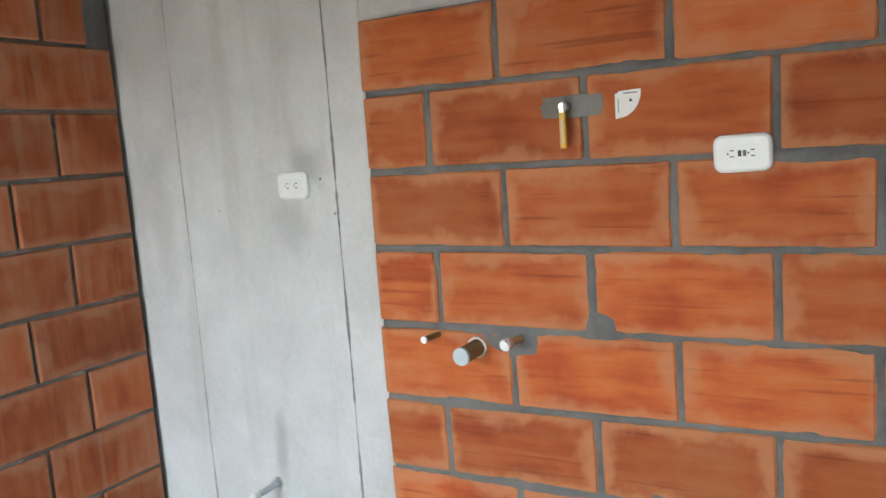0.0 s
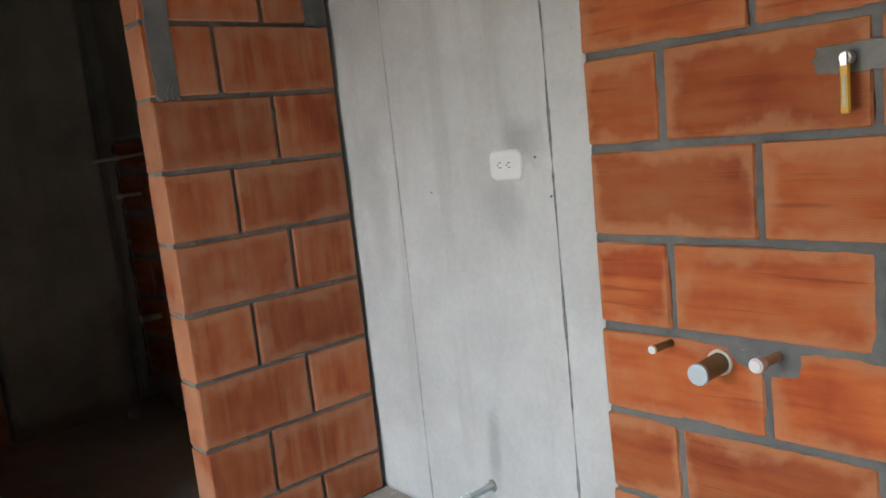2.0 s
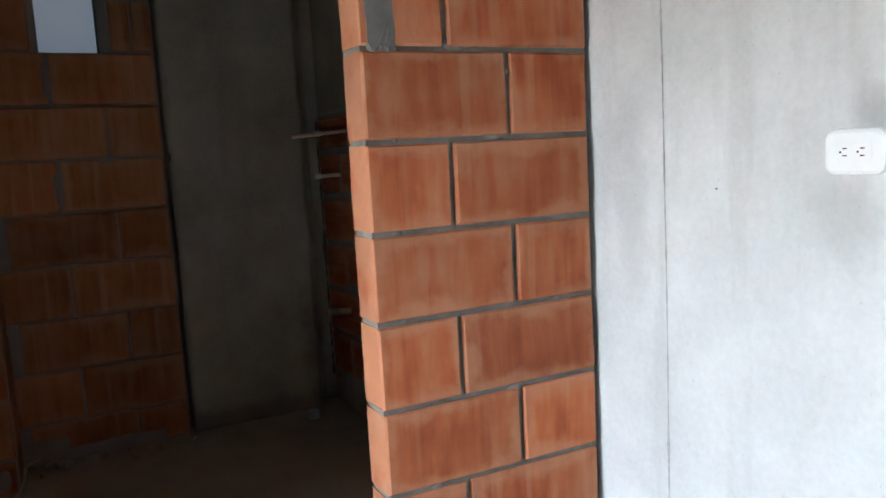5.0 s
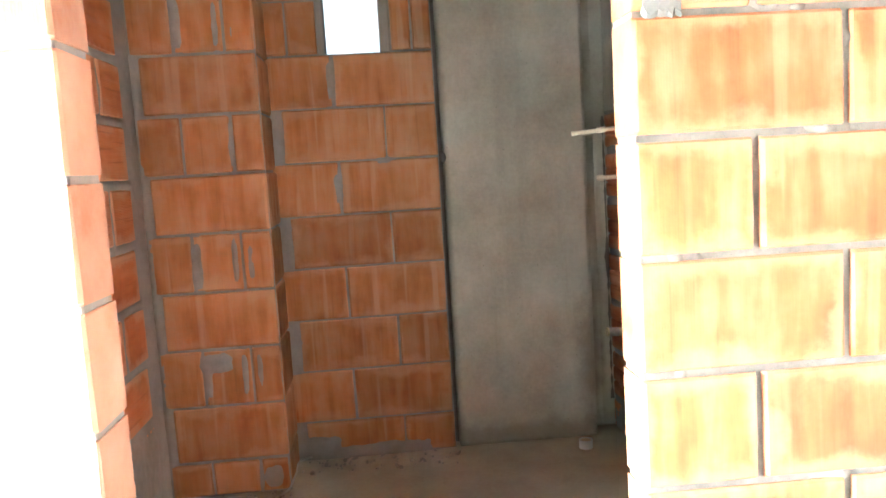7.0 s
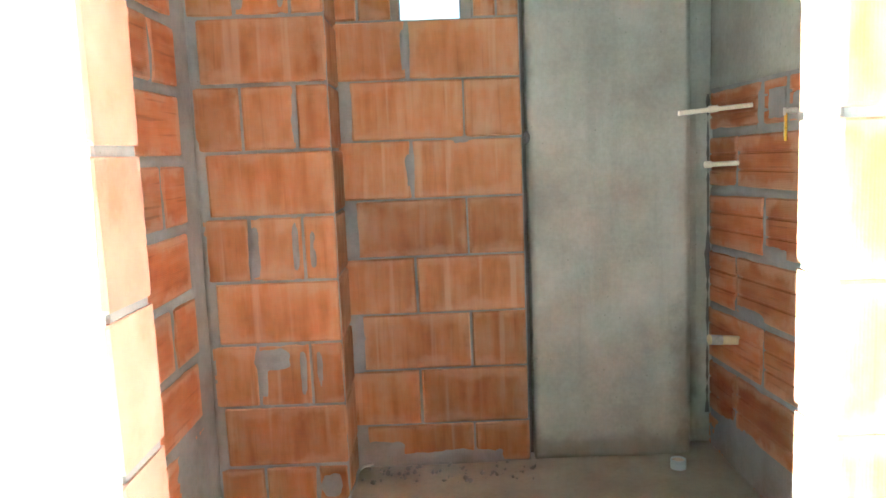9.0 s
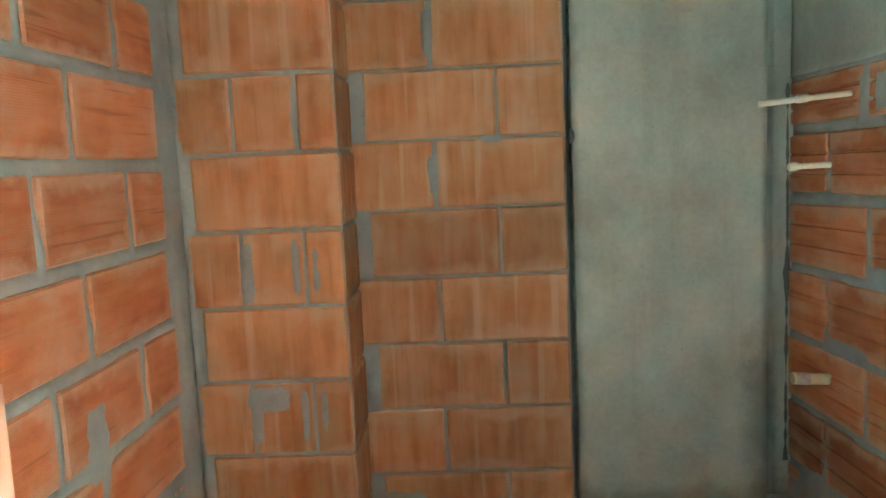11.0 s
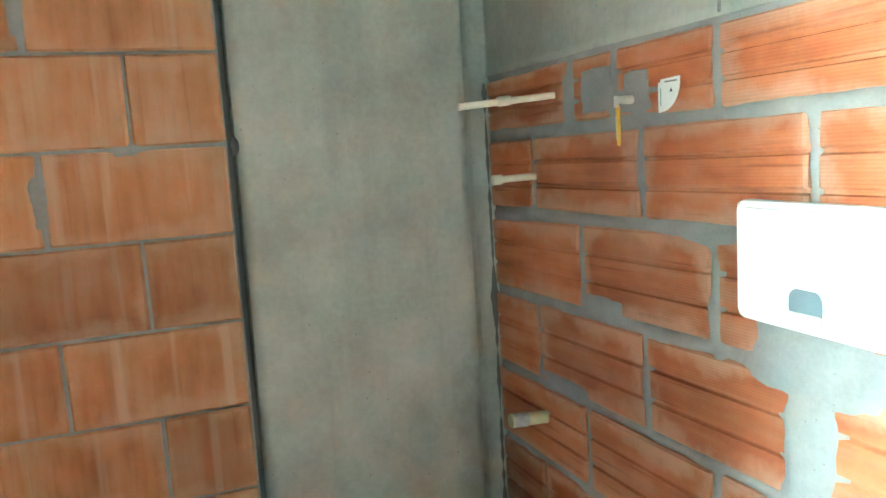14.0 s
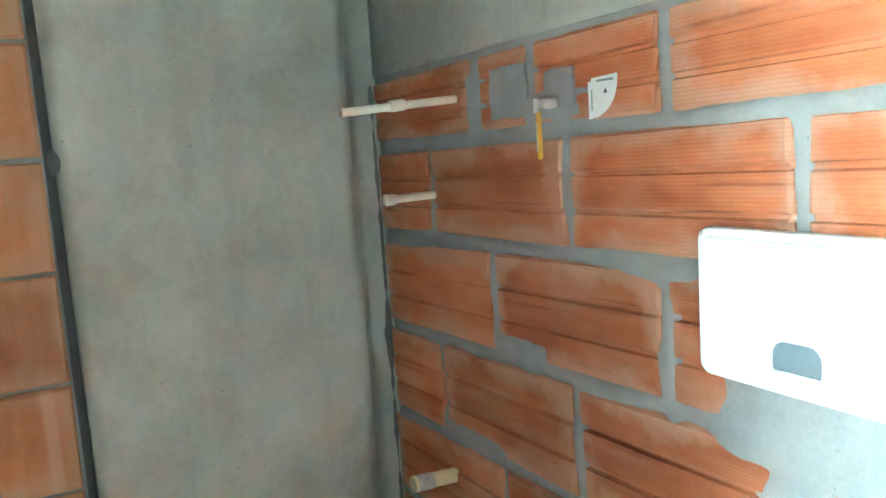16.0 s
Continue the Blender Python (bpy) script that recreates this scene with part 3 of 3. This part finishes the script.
patch(wall_partition, p_face, 1.638, 1.60, 0.075, 0.37, 9, 0.0015, MORTAR_DAMP)
patch(wall_partition, p_face, 2.165, 1.74, 0.085, 0.22, 19, 0.0015, MORTAR_DAMP)
patch(wall_north, north, 0.006, 1.306, 0.16, 0.054, 5, 0.002, MORTAR_DARK)
patch(wall_right, r_face, -3.008, 1.298, 0.125, 0.096, 6, 0.003)
patch(wall_right, r_face, -2.862, 1.290, 0.08, 0.07, 7, 0.0035)
blob = bmesh.new()
bmesh.ops.create_icosphere(blob, subdivisions=3, radius=1.0)
for v in blob.verts:
    v.co = Vector((v.co.x * 0.008, v.co.y * 0.010, v.co.z * 0.024)) * (1 + 0.35 * noise.noise(v.co * 1.7)) + Vector((XB - 0.004, BR + 0.016, 1.232))
part("mortar_blob", blob, SEAM, bpy.data.objects["column_2"])
seam_line(bpy.data.objects["beam_2"], r_face, -2.627, 1.39, TOP, 0.004, 8.0, -0.002)
for u, z, r in ((-0.79, 1.163, 0.003), (-0.745, 1.06, 0.003), (-1.22, 1.075, 0.002)):
    part("tie_hole", tube_bm(c_face.at(u, z, 0.0025), c_face.at(u, z, -0.004), r, 8, 0), SEAM, column_1)


def sticker(face, u, z, w, h, out, label):
    """A label with a straight back, a slanted top and a quarter-round edge."""
    ob = tagged(new("warning_sticker"), label, "sticker")
    outline = [(-w / 2, -h / 2), (-w / 2 + 0.006, -h / 2)]
    for k in range(9):
        a = radians(-90 + 90 * k / 8)
        outline.append((-w / 2 + 0.008 + (w - 0.008) * math.cos(a), h * 0.42 + (h * 0.9) * math.sin(a)))
    outline += [(w / 2, h / 2), (-w / 2 + 0.008, h / 2 - 0.002), (-w / 2 + 0.006, h / 2 - 0.007), (-w / 2, h / 2 - 0.007)]
    bm = bmesh.new()
    top = [bm.verts.new((x, -0.0012, zz)) for x, zz in outline]
    low = [bm.verts.new((x, 0.0, zz)) for x, zz in outline]
    bm.faces.new(top)
    for k in range(len(top)):
        j = (k + 1) % len(top)
        bm.faces.new((top[k], low[k], low[j], top[j]))
    bmesh.ops.recalc_face_normals(bm, faces=bm.faces[:])
    part("paper", bm, PAPER, ob)
    part("print_bar", rect(-w * 0.18, w * 0.38, h * 0.36, h * 0.41, -0.0018, -0.0012), PRINT_GREY, ob)
    part("print_bar", rect(-w * 0.40, -w * 0.355, -h * 0.3, h * 0.2, -0.0018, -0.0012), GREEN_INK, ob)
    tri = bmesh.new()
    v = [tri.verts.new(p) for p in ((w * 0.04, -0.0017, h * 0.08), (w * 0.18, -0.0017, h * 0.08), (w * 0.11, -0.0017, h * 0.21))]
    tri.faces.new(v)
    part("print_symbol", tri, INK, ob)
    return on_wall(ob, face, u, z, out)


sticker(north, 0.144, 1.30, 0.06, 0.064, 0.0025, "small white quarter-round gas warning sticker on brick")
sticker(r_face, -2.755, 1.268, 0.064, 0.062, 0.004, "small white quarter-round gas warning sticker on ribbed brick")


def gas_valve(face, u, z, drop, lever_out, label, half=0.0085):
    ob = tagged(new("gas_valve"), label, "valve")
    part("nipple", tube_bm((0, 0.02, 0), (0, -0.022, 0), 0.0085, 14), CHROME, ob)
    part("valve_body", tube_bm((0, -0.008, 0), (0, -0.03, 0), 0.012 if half > 0.006 else 0.008, 8, 0.002), CHROME, ob)
    part("stem_nut", tube_bm((0, -0.03, 0), (0, -lever_out, 0), 0.007, 6, 0.001), CHROME, ob, "nickel stem nut")
    lever = part("lever", rect(-half, half, -drop, -0.008, -lever_out + 0.001, -lever_out + 0.009, 0.003), YELLOW, ob, "yellow vinyl covered lever")
    part("lever_slot", rect(-half / 3, half / 3, -drop + 0.012, -0.03, -lever_out - 0.0004, -lever_out + 0.002), PVC_DIRTY, lever)
    part("lever_neck", rect(-0.006, 0.006, -0.014, 0.008, -lever_out - 0.001, -lever_out + 0.003, 0.001), CHROME, ob)
    return on_wall(ob, face, u, z, 0.0)


gas_valve(north, -0.005, 1.306, 0.098, 0.036, "gas valve with yellow lever turned down, in a mortar patch")
gas_valve(r_face, -2.872, 1.268, 0.088, 0.042, "gas valve with yellow lever beside a cement patch", 0.0045)


def pipe_stub(name, face, u, z, out, r, label, body_mat, end_mat, sag=0.0, collar=0.0, collar_at=None, category="pipe"):
    """A capped pipe end that stands out of a wall."""
    ob = tagged(new(name), label, category)
    end = (0, -out, -sag)
    soft_faces(part("pipe", tube_bm((0, 0.03, 0), end, r, 18), body_mat, ob))
    if collar:
        a = (collar_at or out) - collar
        b = a + 2 * collar
        k = lambda d: (0, -d, -sag * d / out)
        part("coupling", tube_bm(k(a), k(b), r * 1.45, 18, 0.002), end_mat, ob)
    part("end_cap", tube_bm((0, -out + 0.004, -sag), (0, -out - 0.004, -sag), r * 1.12, 18, 0.0015), end_mat, ob)
    return on_wall(ob, face, u, z)


pipe_stub("water_stub", north, -0.409, 0.722, 0.074, 0.0088, "short water pipe stub with a pale end, in brick", DRAIN_BROWN, WHITE_PLASTIC, -0.004)
pipe_stub("water_stub", north, -0.160, 0.727, 0.095, 0.0105, "short water pipe stub with a white capped end", PVC_DIRTY, WHITE_PLASTIC, -0.008, 0.012, 0.083)
low_stub = pipe_stub("water_stub", col_face, -1.077, 0.171, 0.125, 0.010, "grey water pipe stub low on the concrete column", CAP_GREY, WHITE_PLASTIC, 0.0, 0.012, 0.113)
part("wall_ring", ring_bm((0, 0.001, 0), (0, -0.010, 0), 0.010, 0.019), CHROME, low_stub, "dull metal wall ring")
drain_pipe = tagged(new("drain_pipe"), "brown sink drain pipe with a grey-blue cap, in brick", "pipe")
soft_faces(part("pipe", tube_bm((0, 0.03, 0), (0, -0.09, -0.002), 0.0225, 28), DRAIN_BROWN, drain_pipe))
part("wall_ring", ring_bm((0, 0.002, 0), (0, -0.008, 0), 0.0225, 0.029), PVC, drain_pipe, "cream pipe ring")
part("end_cap", tube_bm((0, -0.086, -0.002), (0, -0.098, -0.002), 0.024, 28, 0.003), CAP_GREY, drain_pipe, "grey-blue plastic cap")
on_wall(drain_pipe, north, -0.287, 0.697)

pipe_stub("supply_pipe", r_face, -3.196, 1.305, 0.24, 0.0078, "long cream water pipe stub with a coupling, in brick", PVC, PVC, 0.020, 0.016, 0.13)
pipe_stub("supply_pipe", r_face, -3.312, 1.112, 0.115, 0.0085, "short cream water pipe stub with a cap, in brick", PVC, PVC, 0.002, 0.012, 0.105)
waste_pipe = pipe_stub("waste_pipe", r_face, -3.308, 0.482, 0.10, 0.0165, "yellowed waste pipe stub low in the brick wall", PVC_DIRTY, PVC_DIRTY, -0.008)
part("wrapped_end", tube_bm((0, -0.056, 0.0045), (0, -0.099, 0.008), 0.0182, 18), SEAM_PALE, waste_pipe, "pale grey cement-smeared end")

# breaker panel
panel = tagged(new("breaker_panel"), "white plastic breaker panel with a closed door, over a cement patch", "electrical panel")
PW, PH = 0.286, 0.192
part("panel_frame", rounded_plate(PW, PH, 0.016, 0.018, 0.004), WHITE_PLASTIC, panel)
door = part("panel_door", rounded_plate(PW - 0.022, PH - 0.022, 0.021, 0.012, 0.003), WHITE_PLASTIC, panel)
# the pocket's shade is put into the grey-blue colour of a flat plate
part("latch_recess", rounded_plate(0.064, 0.046, 0.0216, 0.017, 0.001), LATCH_SHADE, door, "latch pocket with its shade painted grey-blue")
part("latch_lip", rounded_plate(0.062, 0.012, 0.025, 0.004, 0.0015), WHITE_PLASTIC, door).location.z = -0.018
for c in door.children:
    c.location.z += -0.052
    c.location.x += 0.005
for sx in (-1, 1):
    part("corner_screw", tube_bm((sx * (PW / 2 - 0.008), -0.015, PH / 2 - 0.008), (sx * (PW / 2 - 0.008), -0.0175, PH / 2 - 0.008), 0.0028, 10, 0.0005), CHROME, panel)
on_wall(panel, r_face, -2.425, 0.992, 0.004)

# floor drain stub of the back room
floor_drain = tagged(new("floor_drain"), "small white capped drain stub in the screed floor", "drain")
part("pipe", ring_bm((0, 0, -0.02), (0, 0, 0.035), 0.024, 0.028), CAP_GREY, floor_drain)
part("end_cap", tube_bm((0, 0, 0.02), (0, 0, 0.03), 0.024, 20, 0.001), PVC, floor_drain, "cream inset cap")
floor_drain.location = (-3.35, 1.911, 0.0)

# small window frame
window_frame = tagged(new("window_1"), "small high window opening with a bare cement reveal", "window", kind="structure")
for nm, lo, hi in (("reveal", (XB - 0.14, WL - 0.028, WZ), (XB - 0.004, WL, WT)), ("reveal", (XB - 0.14, WR, WZ), (XB - 0.004, WR + 0.04, WT)), ("sill", (XB - 0.14, WL - 0.02, WZ - 0.012), (XB - 0.004, WR + 0.02, WZ))):
    part(nm, box_bm(lo, hi, 0.003, 1), MORTAR, window_frame)


# crumbs along the walls
def crumbs(name, label, box, count, size, mat, seed, category="rubble"):
    rnd = random.Random(seed)
    bm = bmesh.new()
    for _ in range(count):
        x, y = rnd.uniform(box[0], box[2]), rnd.uniform(box[1], box[3])
        r = size * rnd.uniform(0.3, 1.0) ** 2
        m = Matrix.Translation((x, y, r * 0.35)) @ Euler([rnd.uniform(0, 6) for _ in range(3)]).to_matrix().to_4x4() @ Matrix.Diagonal((r, r * rnd.uniform(0.5, 1), r * rnd.uniform(0.4, 0.8), 1))
        made = bmesh.ops.create_icosphere(bm, subdivisions=1, radius=1.0, matrix=m)
        for v in made["verts"]:
            v.co += Vector([rnd.uniform(-0.25, 0.25) * r for _ in range(3)])
    return tagged(part(name, bm, mat), label, category, kind="stuff")


crumbs("mortar_crumbs", "grey mortar crumbs on the floor along the column", (X2 + 0.01, 1.75, -0.9, YC - 0.01), 160, 0.012, MORTAR, 3)
crumbs("plaster_crumbs", "white plaster crumbs along the foot of the column", (X2 + 0.01, YC - 0.03, -0.75, YC - 0.004), 60, 0.008, PAPER, 4)
crumbs("sand_crumbs", "grey cement crumbs on the screed by the back wall", (XB + 0.01, 0.72, -3.3, 1.4), 90, 0.014, MORTAR, 5)
crumbs("pier_crumbs", "grey cement crumbs on the screed before the pier", (XP + 0.005, 0.3, -3.05, 0.75), 60, 0.010, MORTAR, 6)

# pale cord round the foot of the pier
cord_curve = bpy.data.curves.new("cord", "CURVE")
cord_curve.dimensions, cord_curve.bevel_depth, cord_curve.bevel_resolution = "3D", 0.004, 3
spline = cord_curve.splines.new("BEZIER")
cord_pts = [(-3.165, 0.31, 0.006), (-3.155, 0.5, 0.006), (-3.15, 0.70, 0.008), (-3.19, 0.735, 0.05), (-3.3, 0.75, 0.07), (-3.33, 0.79, 0.07)]
spline.bezier_points.add(len(cord_pts) - 1)
for bp, p in zip(spline.bezier_points, cord_pts):
    bp.co, bp.handle_left_type, bp.handle_right_type = p, "AUTO", "AUTO"
cord_curve.materials.append(SEAM_PALE)
tagged(new("cord", cord_curve), "pale stiff cord lying round the foot of the brick pier", "cord")

# ---- bricks and mortar ----
NORTH_FALL = ([0.33, 0.54, 0.75, 0.96, 1.17, 1.38], [0.028, 0.028, 0.015, 0.002, 0.0, -0.012], 0.0)
RIGHT_FALL = ([0.4, 0.8, 1.03, 1.24], [0.04, 0.04, 0.028, 0.003], -2.6)
lay_bricks(wall_north, north, north_rows, BRICK_RED, 0.1, 0.014, seed=1, slope=NORTH_FALL)
mortar_skin(wall_north, north, north_rows, MORTAR_DAMP, level=-0.002, wobble=0.013, grit=0.005, cell=0.0065, reach=0.018, trim=(0.009, 0.0), bare=0.006, lumps=[(0.055, 0.775, 0.04, 0.035, 0.006), (0.25, 0.34, 0.1, 0.03, 0.005), (-0.332, 0.535, 0.07, 0.016, 0.005), (-0.15, 0.326, 0.11, 0.018, 0.005), (0.5, 1.165, 0.09, 0.012, 0.005), (-0.2, 0.715, 0.09, 0.03, 0.005), (0.56, 1.16, 0.1, 0.010, 0.005)], seed=2, slope=NORTH_FALL)
lay_bricks(wall_partition, p_face, part_rows, BRICK_SHADE, 0.115, 0.013, seed=3)
mortar_skin(wall_partition, p_face, part_rows, MORTAR_DARK, level=-0.015, seed=4, wobble=0.012, grit=0.014, cell=0.0055, trim=(0.013, 0.0))
lay_bricks(wall_west, q_face, west_rows, BRICK_DUSTY, 0.151, 0.013, seed=5)
mortar_skin(wall_west, q_face, west_rows, MORTAR, level=-0.006, seed=6, wobble=0.007, trim=(0.0, 0.013))
lay_bricks(wall_back, b_face, back_rows, BRICK_UPRIGHT, 0.12, 0.009, seed=7, least=0.05)
back_lumps = [(0.725, z, 0.04, 0.1, 0.009) for z in (0.47, 0.91, 1.34, 1.77)] + [(0.965, z, 0.022, 0.1, 0.008) for z in (1.12, 1.56)]
back_lumps += [(0.82, 0.05, 0.12, 0.06, 0.012), (1.0, 0.02, 0.3, 0.04, 0.012), (1.16, 1.235, 0.04, 0.018, 0.006)]
mortar_skin(wall_back, b_face, back_rows[:8], MORTAR, level=-0.010, seed=8, lumps=back_lumps, wobble=0.007)
lay_bricks(wall_pier, pier_face, pier_rows, BRICK_UPRIGHT, 0.1, 0.010, seed=9)
lay_bricks(wall_pier, pier_side, [(a, b, [0.0, 0.29]) for a, b, _ in pier_rows], BRICK_UPRIGHT, 0.1, 0.013, seed=10)
pier_lumps = []
for z in (0.46, 0.89, 1.755):
    pier_lumps += [(0.642, z, 0.013, 0.095, 0.0075), (0.585, z, 0.012, 0.095, 0.0075), (0.447, z, 0.020, 0.1, 0.008)]
pier_lumps += [(0.47, 0.515, 0.075, 0.04, 0.009), (0.60, 1.325, 0.006, 0.09, 0.006), (0.66, 0.06, 0.06, 0.06, 0.01), (0.285, 0.9, 0.012, 0.9, 0.006)]
mortar_skin(wall_pier, pier_face, pier_rows, MORTAR, level=-0.009, seed=10, lumps=pier_lumps, wobble=0.008)
lay_bricks(wall_left, l_face, left_rows, BRICK_LEVEL, 0.1, 0.03, seed=11, least=0.12)
mortar_skin(wall_left, l_face, left_rows, MORTAR, level=-0.001, seed=12, reach=0.03, wobble=0.01, lumps=[(3.15, 1.1, 0.06, 1.5, 0.006), (2.62, 0.6, 0.05, 0.09, 0.006), (2.95, 0.2, 0.15, 0.12, 0.008)])
lay_bricks(wall_right, r_face, right_rows, BRICK_LEVEL, 0.1, 0.022, True, seed=13, slope=RIGHT_FALL)
right_lumps = [(-2.42, 0.845, 0.13, 0.06, 0.014), (-2.44, 0.58, 0.055, 0.24, 0.014), (-2.9, 1.268, 0.09, 0.03, 0.008), (-2.17, 0.93, 0.03, 0.09, 0.008), (-3.13, 1.30, 0.03, 0.07, 0.008), (-3.02, 0.83, 0.09, 0.025, 0.009), (-2.64, 0.9, 0.012, 0.1, 0.006), (-2.66, 1.015, 0.09, 0.014, 0.006), (-3.2, 0.6, 0.12, 0.02, 0.008), (-3.1, 0.08, 0.5, 0.09, 0.01), (-2.3, 1.23, 0.2, 0.012, 0.006), (-3.35, 1.02, 0.08, 0.016, 0.006)]
mortar_skin(wall_right, r_face, right_rows, MORTAR, level=-0.003, seed=14, reach=0.03, wobble=0.015, lumps=right_lumps, bare=0.03, slope=RIGHT_FALL)
